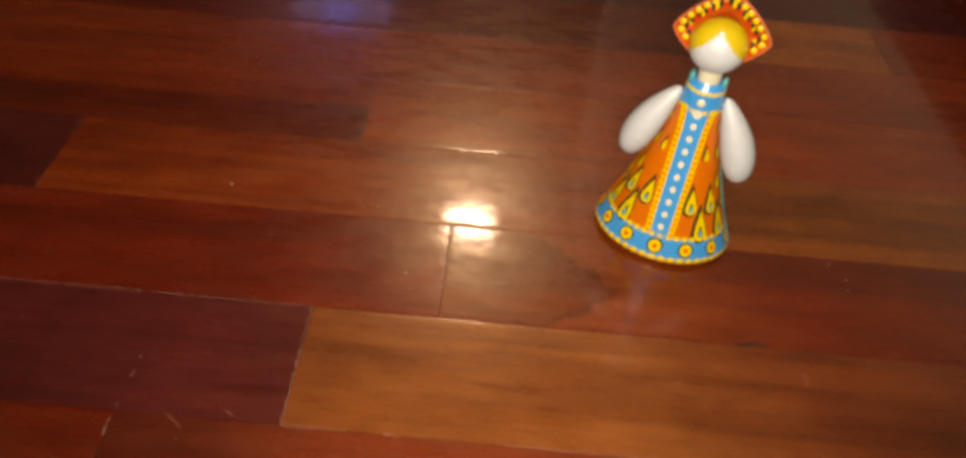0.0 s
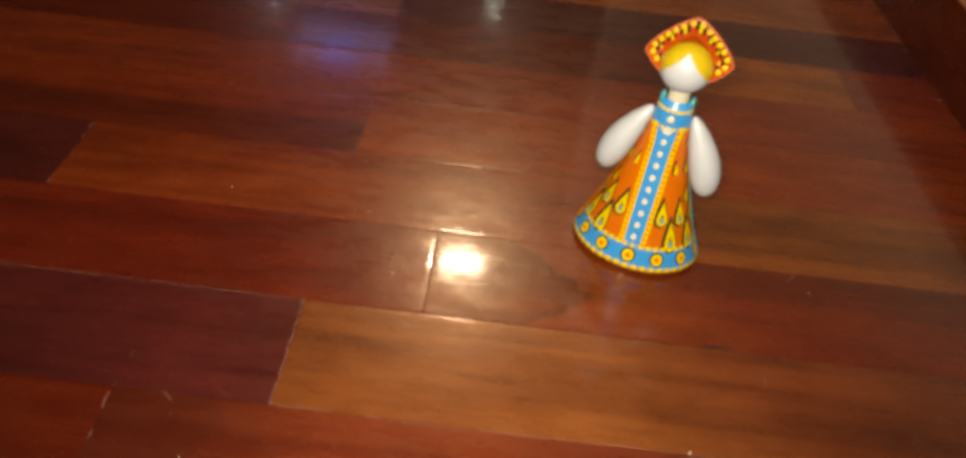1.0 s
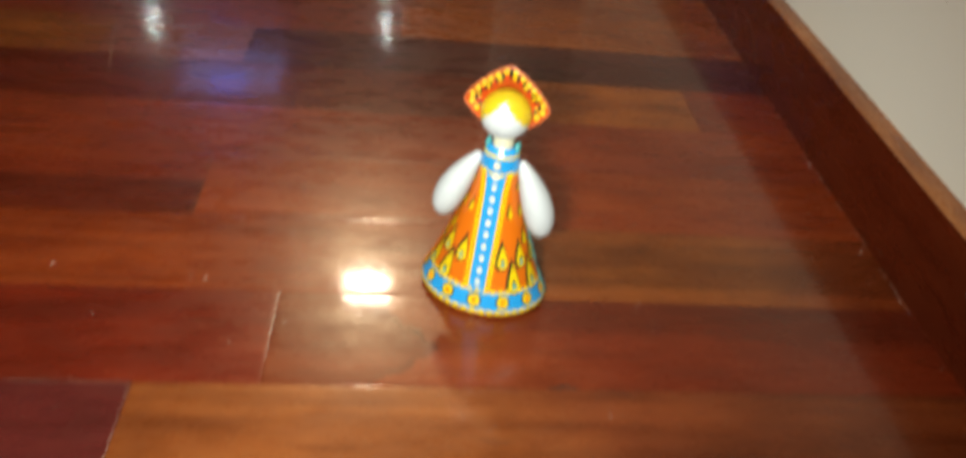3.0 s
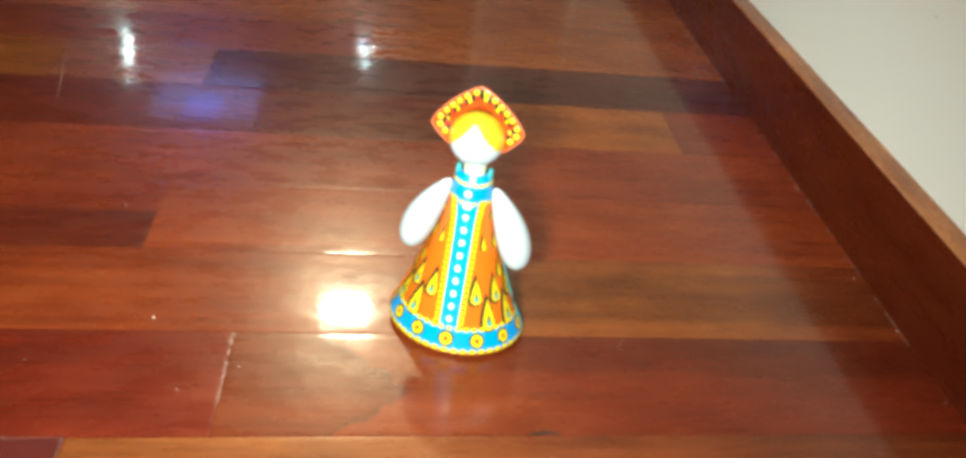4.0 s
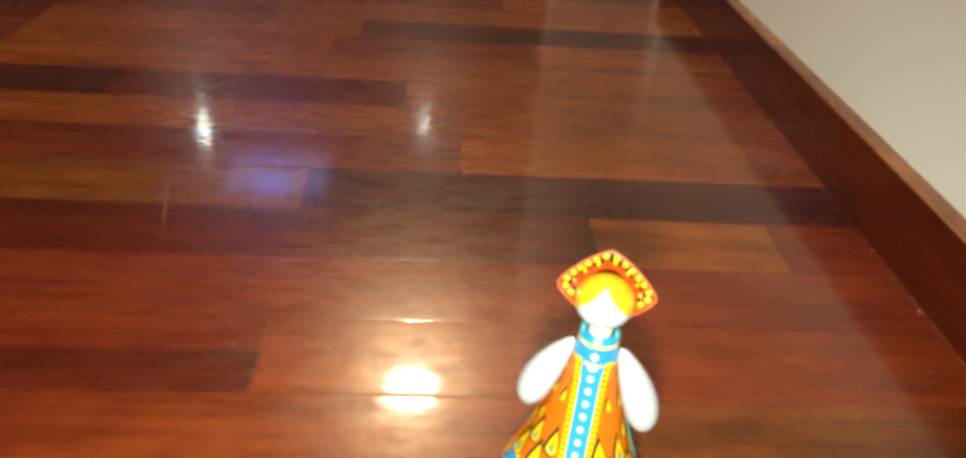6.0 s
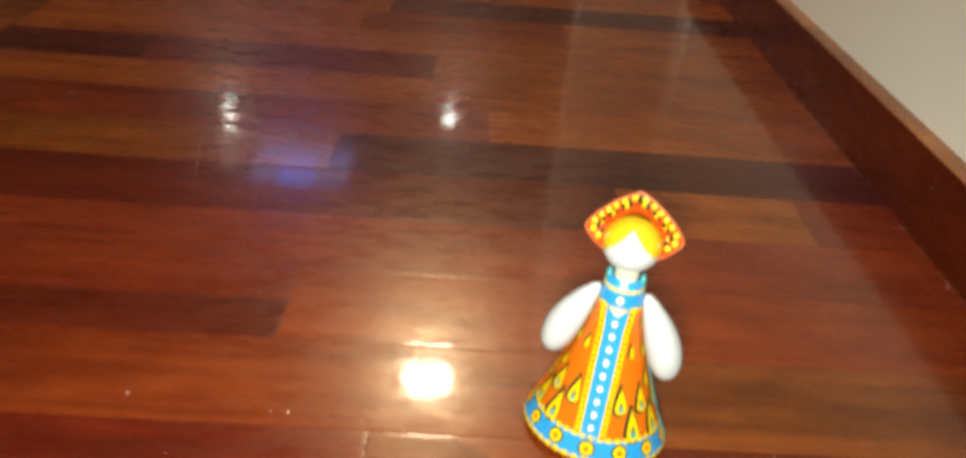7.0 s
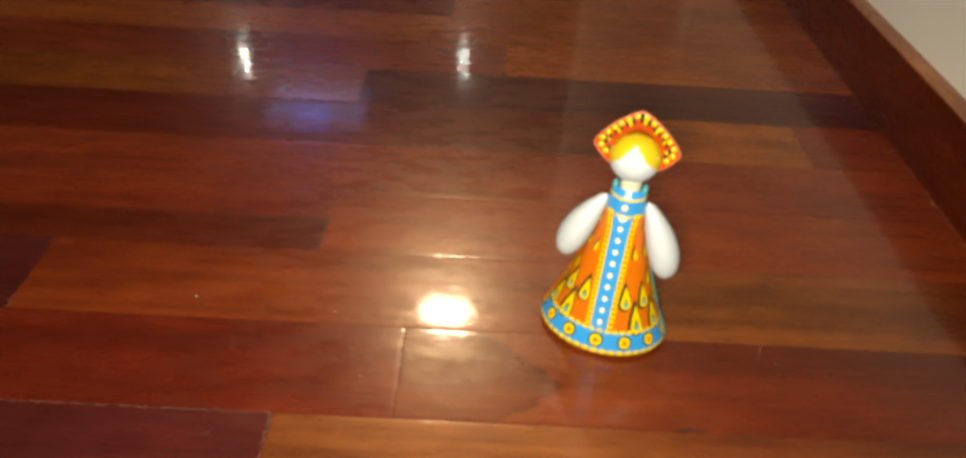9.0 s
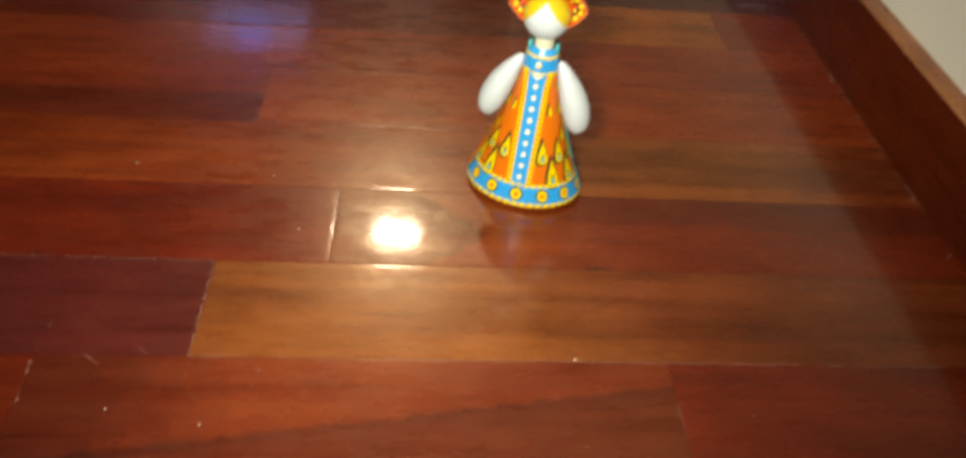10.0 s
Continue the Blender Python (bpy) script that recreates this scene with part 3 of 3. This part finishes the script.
def toy_doll():
    """Tin doll: a bell-shaped printed dress, puffed sleeves, round head and a diamond headdress, all one mesh.
    Sizes are in floor strips; the front faces -y."""
    paints = [enamel(*p) for p in (
        ("tin_orange", (0.50, 0.112, 0.005)), ("tin_blue", (0.003, 0.23, 0.56)), ("tin_yellow", (0.60, 0.44, 0.005)),
        ("tin_white", (0.40, 0.445, 0.49), 0.45), ("tin_black", (0.010, 0.018, 0.012)), ("tin_teal", (0.03, 0.26, 0.28)),
        ("tin_red", (0.60, 0.030, 0.008)), ("tin_pale", (0.54, 0.53, 0.40)), ("tin_hair", (0.46, 0.34, 0.012)),
        ("tin_base", (0.030, 0.018, 0.014), 0.6), ("tin_cap", (0.40, 0.050, 0.006)), ("tin_rim", (0.46, 0.115, 0.05)))]
    ORANGE, BLUE, YELLOW, WHITE, BLACK, TEAL, RED, PALE, HAIR, BASE, CAP, RIM = range(12)
    verts, faces, index = [], [], []
    FLAT = 0.77    # depth of the body against its width
    PROF = [(0.0, 0.515), (0.035, 0.572), (0.06, 0.576), (0.25, 0.488), (0.40, 0.425), (0.60, 0.350), (0.80, 0.284),
            (1.00, 0.220), (1.15, 0.185), (1.26, 0.160), (1.30, 0.158), (1.42, 0.142), (1.47, 0.10)]

    def radius(z):
        for (za, ra), (zb, rb) in zip(PROF, PROF[1:]):
            if z <= zb:
                f = (z - za) / (zb - za)
                return ra + (rb - ra) * f
        return PROF[-1][1]

    def surf(th, z, out=0.0):
        r = radius(z)
        flat = FLAT + (1 - FLAT) * max(0.0, (z - 0.9) / 0.6) * 0.6
        return ((r + out) * math.sin(th), -(r * flat + out) * math.cos(th), z)

    def add(points, polys, mat):
        n = len(verts)
        verts.extend(points)
        for p in polys:
            faces.append(tuple(n + i for i in p))
            index.append(mat)

    def band(z0, z1, mat, rings=2, segs=72):
        zs = [z0 + (z1 - z0) * i / rings for i in range(rings + 1)]
        pts = [surf(2 * math.pi * j / segs, z) for z in zs for j in range(segs)]
        polys = [(i * segs + j, i * segs + (j + 1) % segs, (i + 1) * segs + (j + 1) % segs, (i + 1) * segs + j)
                 for i in range(rings) for j in range(segs)]
        add(pts, polys, mat)

    def patch(th, z, outline, mat, out):
        """A printed mark: an outline (across, up) laid onto the dress."""
        pts = []
        for a, b in [(0, 0)] + outline:
            zz = min(max(z + b, 0.0), 1.46)
            pts.append(surf(th + a / max(radius(zz), 0.05), zz, out))
        k = len(outline)
        add(pts, [(0, 1 + i, 1 + (i + 1) % k) for i in range(k)], mat)

    def disc(r, squash=1.0, k=14):
        return [(r * math.cos(2 * math.pi * i / k), r * squash * math.sin(2 * math.pi * i / k)) for i in range(k)]

    def drop(w, h):
        """A flame: round below, pointed above."""
        low = [(w * math.cos(a), -h * 0.28 + w * 0.9 * math.sin(a)) for a in [math.pi + math.pi * i / 8 for i in range(9)]]
        return low + [(w * 0.72, h * 0.10), (w * 0.34, h * 0.42), (0, h * 0.72), (-w * 0.34, h * 0.42), (-w * 0.72, h * 0.10)]

    def ball(centre, rad, mat_of, turn=None, segs=28, rings=18):
        n0, pts, polys = len(verts), [], []
        for i in range(rings + 1):
            a = math.pi * i / rings
            for j in range(segs):
                b = 2 * math.pi * j / segs
                p = Vector((rad[0] * math.sin(a) * math.cos(b), rad[1] * math.sin(a) * math.sin(b), rad[2] * math.cos(a)))
                pts.append(p)
        for i in range(rings):
            for j in range(segs):
                polys.append((i * segs + j, (i + 1) * segs + j, (i + 1) * segs + (j + 1) % segs, i * segs + (j + 1) % segs))
        for q in polys:
            c = sum((pts[i] for i in q), Vector()) / 4
            faces.append(tuple(n0 + i for i in q))
            index.append(mat_of(c) if callable(mat_of) else mat_of)
        rot = turn.to_matrix() if turn else Matrix.Identity(3)
        verts.extend([tuple(rot @ p + Vector(centre)) for p in pts])

    # dress
    band(0.0, 0.035, BASE, 1)
    band(0.035, 0.06, ORANGE, 1)
    band(0.06, 0.25, BLUE, 3)
    band(0.25, 1.27, ORANGE, 18)
    band(1.27, 1.42, BLUE, 3)
    band(1.42, 1.47, BLUE, 1)
    around = 46
    for i in range(around):
        th = 2 * math.pi * i / around
        patch(th, 0.066, disc(0.034, 0.72), YELLOW, 0.003)
        patch(th + 0.5 * math.pi / around, 0.247, disc(0.028, 0.75), YELLOW, 0.003)
    for i in range(22):
        th = 2 * math.pi * i / 22
        patch(th, 1.265, disc(0.020, 0.9, 10), YELLOW, 0.003)
        patch(th, 1.412, disc(0.020, 0.8, 10), YELLOW, 0.003)
    for i in range(13):
        th = 2 * math.pi * i / 13
        patch(th, 0.158, disc(0.066), BLACK, 0.002)
        patch(th, 0.158, disc(0.052), YELLOW, 0.004)
        patch(th, 0.158, disc(0.019), RED, 0.006)

    # flames in rows that shrink upwards
    for z, w, h, half in ((0.345, 0.058, 0.200, 0.0), (0.540, 0.048, 0.165, 0.5), (0.690, 0.027, 0.100, 0.0),
                          (0.81, 0.027, 0.105, 0.5), (0.93, 0.021, 0.085, 0.0), (1.04, 0.018, 0.072, 0.5), (1.14, 0.013, 0.05, 0.0)):
        for i in range(13):
            th = 2 * math.pi * (i + half + 0.5) / 13
            across = abs((th + math.pi) % (2 * math.pi) - math.pi)
            if across * radius(z) < 0.155 or (z > 0.6 and across < 1.2 and across * radius(z) > 0.20):
                continue
            patch(th - 0.010 / radius(z), z + 0.012, drop(w * 1.36, h * 1.32), BLACK, 0.0020)
            patch(th, z, drop(w, h), YELLOW, 0.0040)
            if w > 0.04:
                patch(th, z - h * 0.18, drop(w * 0.42, h * 0.40), BLACK, 0.0055)
                patch(th, z - h * 0.24, drop(w * 0.36, h * 0.27), TEAL, 0.0070)

    # blue front panel with pale dots and a yellow cord down either side
    steps = 26
    for a, b, mat, out in ((-0.070, 0.070, BLUE, 0.003), (-0.118, -0.070, YELLOW, 0.0035), (0.070, 0.118, YELLOW, 0.0035)):
        pts = []
        for i in range(steps + 1):
            z = 0.24 + (1.29 - 0.24) * i / steps
            wide = 1.0 + max(0, (z - 1.12)) * 1.2
            for s in range(4):
                t = a + (b - a) * s / 3
                pts.append(surf(t * wide / radius(z), z, out))
        add(pts, [(i * 4 + s, i * 4 + s + 1, (i + 1) * 4 + s + 1, (i + 1) * 4 + s) for i in range(steps) for s in range(3)], mat)
    for i in range(22):
        z = 0.27 + i * 0.046
        for side in (-1, 1):
            patch(side * 0.094 / radius(z), z, disc(0.019, 0.5, 8), RED, 0.0055)
    for i in range(9):
        z = 0.32 + i * 0.104
        patch(0, z, disc(0.023, 1.15), PALE, 0.0055)
    patch(0, 1.25, disc(0.036), PALE, 0.006)

    # side seams and the dark winding hole
    for side in (-1, 1):
        pts = []
        for i in range(21):
            z = 0.03 + 1.2 * i / 20
            r = radius(z)
            pts += [(side * r, -0.006, z), (side * (r + 0.014), 0, z), (side * r, 0.006, z)]
        add(pts, [(i * 3 + s, i * 3 + s + 1, (i + 1) * 3 + s + 1, (i + 1) * 3 + s) for i in range(20) for s in range(2)], ORANGE if side < 0 else TEAL)
    patch(math.pi / 2, 0.36, disc(0.045), BLACK, 0.018)

    # puffed sleeves
    for side in (-1, 1):
        rings, segs, pts = 22, 26, []
        for i in range(rings + 1):
            f = i / rings
            wide = (math.sin(math.pi * f) ** 0.42) * (0.50 + 0.62 * f)
            for j in range(segs):
                b = 2 * math.pi * j / segs
                p = Vector((0.150 * wide * math.cos(b), 0.165 * wide * math.sin(b), -0.70 * f))
                p.x += side * 0.020 * math.sin(math.pi * f)
                pts.append(p)
        rot = Euler((radians(-4), radians(-side * 25), 0)).to_matrix()
        add([tuple(rot @ p + Vector((side * 0.165, -0.01, 1.36))) for p in pts],
            [(i * segs + j, i * segs + (j + 1) % segs, (i + 1) * segs + (j + 1) % segs, (i + 1) * segs + j) for i in range(rings) for j in range(segs)], WHITE)

    # beads on the collar, neck and its teal clips
    for y in (-1, 1):
        ball((0, y * 0.166, 1.36), (0.032, 0.022, 0.032), PALE, segs=12, rings=8)
    for side in (-1, 1):
        ball((side * 0.118, 0.0, 1.455), (0.026, 0.045, 0.050), TEAL, segs=12, rings=8)
    pts = [(0.085 * math.cos(2 * math.pi * j / 20), 0.085 * math.sin(2 * math.pi * j / 20), z) for z in (1.44, 1.6) for j in range(20)]
    add(pts, [(j, (j + 1) % 20, 20 + (j + 1) % 20, 20 + j) for j in range(20)], PALE)

    # head and headdress lean a little to one side
    first_head = len(verts)

    def hair_or_face(c):
        x, z, y = abs(c.x) / 0.19, c.z / 0.19, c.y
        return HAIR if (y > 0.02 or z > 0.84 - 1.02 * x) else WHITE
    ball((0, -0.025, 1.735), (0.200, 0.185, 0.186), hair_or_face, segs=48, rings=36)

    # diamond headdress: rim, hollow front, ridged back
    tilt = Euler((radians(-2), 0, 0)).to_matrix()
    centre = Vector((0, -0.015, 1.825))

    def diamond(a, scale, push, lift=0.0):
        c, s = math.cos(a), math.sin(a)
        p = 1.32
        k = (abs(c) ** p + abs(s) ** p) ** (-1 / p)
        up = 0.285 if s > 0 else 0.26
        return tilt @ Vector((0.335 * k * c * scale, push - 0.03 * abs(c) * scale, up * k * s * scale + lift)) + centre
    segs = 64
    loops = [(0.46, 0.050, 0.0, CAP), (0.90, 0.020, 0.0, CAP), (0.960, -0.012, 0.0, CAP), (0.990, -0.016, 0.0, RIM), (1.0, 0.012, 0.0, RIM),
             (0.97, 0.035, 0.0, CAP), (0.80, 0.088, -0.012, CAP), (0.58, 0.140, -0.035, CAP), (0.34, 0.182, -0.06, CAP), (0.12, 0.208, -0.08, CAP), (0.0, 0.213, -0.085, CAP)]
    pts = [tuple(diamond(2 * math.pi * j / segs, sc, pu, li)) for sc, pu, li, _ in loops for j in range(segs)]
    n0 = len(verts)
    verts.extend(pts)
    for i in range(len(loops) - 1):
        for j in range(segs):
            faces.append((n0 + i * segs + j, n0 + (i + 1) * segs + j, n0 + (i + 1) * segs + (j + 1) % segs, n0 + i * segs + (j + 1) % segs))
            index.append(loops[i + 1][3])
    for j in range(-2, 14):
        a = math.pi * (j + 0.5) / 12
        ball(diamond(a, 0.855, 0.014), (0.025, 0.010, 0.023), YELLOW, tilt.to_euler(), segs=10, rings=6)
        ball(diamond(a + math.pi / 24, 0.73, 0.026), (0.013, 0.008, 0.030), BLACK, tilt.to_euler(), segs=8, rings=6)
        ball(diamond(a, 0.69, 0.028), (0.014, 0.007, 0.024), YELLOW if j % 2 else RED, tilt.to_euler(), segs=8, rings=6)
    q = diamond(math.pi / 2, 0.80, 0.020)
    ball(q, (0.020, 0.012, 0.045), BLACK, tilt.to_euler(), segs=10, rings=6)
    ball((0, 0.165, 1.610), (0.066, 0.055, 0.072), HAIR, segs=16, rings=10)
    sway, pivot = Euler((0, radians(-2), 0)).to_matrix(), Vector((0, 0, 1.5))
    for i in range(first_head, len(verts)):
        verts[i] = tuple(sway @ (Vector(verts[i]) - pivot) + pivot)

    ob = mesh_object("toy_doll", [(W * x, W * y, W * z * 1.05) for x, y, z in verts], faces, mats=paints, index=index, smooth=True)
    return tagged(ob, "tin toy doll in printed orange and blue dress with white sleeves", "toy doll")


doll = toy_doll()
doll.matrix_world = pose(0.2200, 0.1760, 0.0004, 0, 0, -17.0)
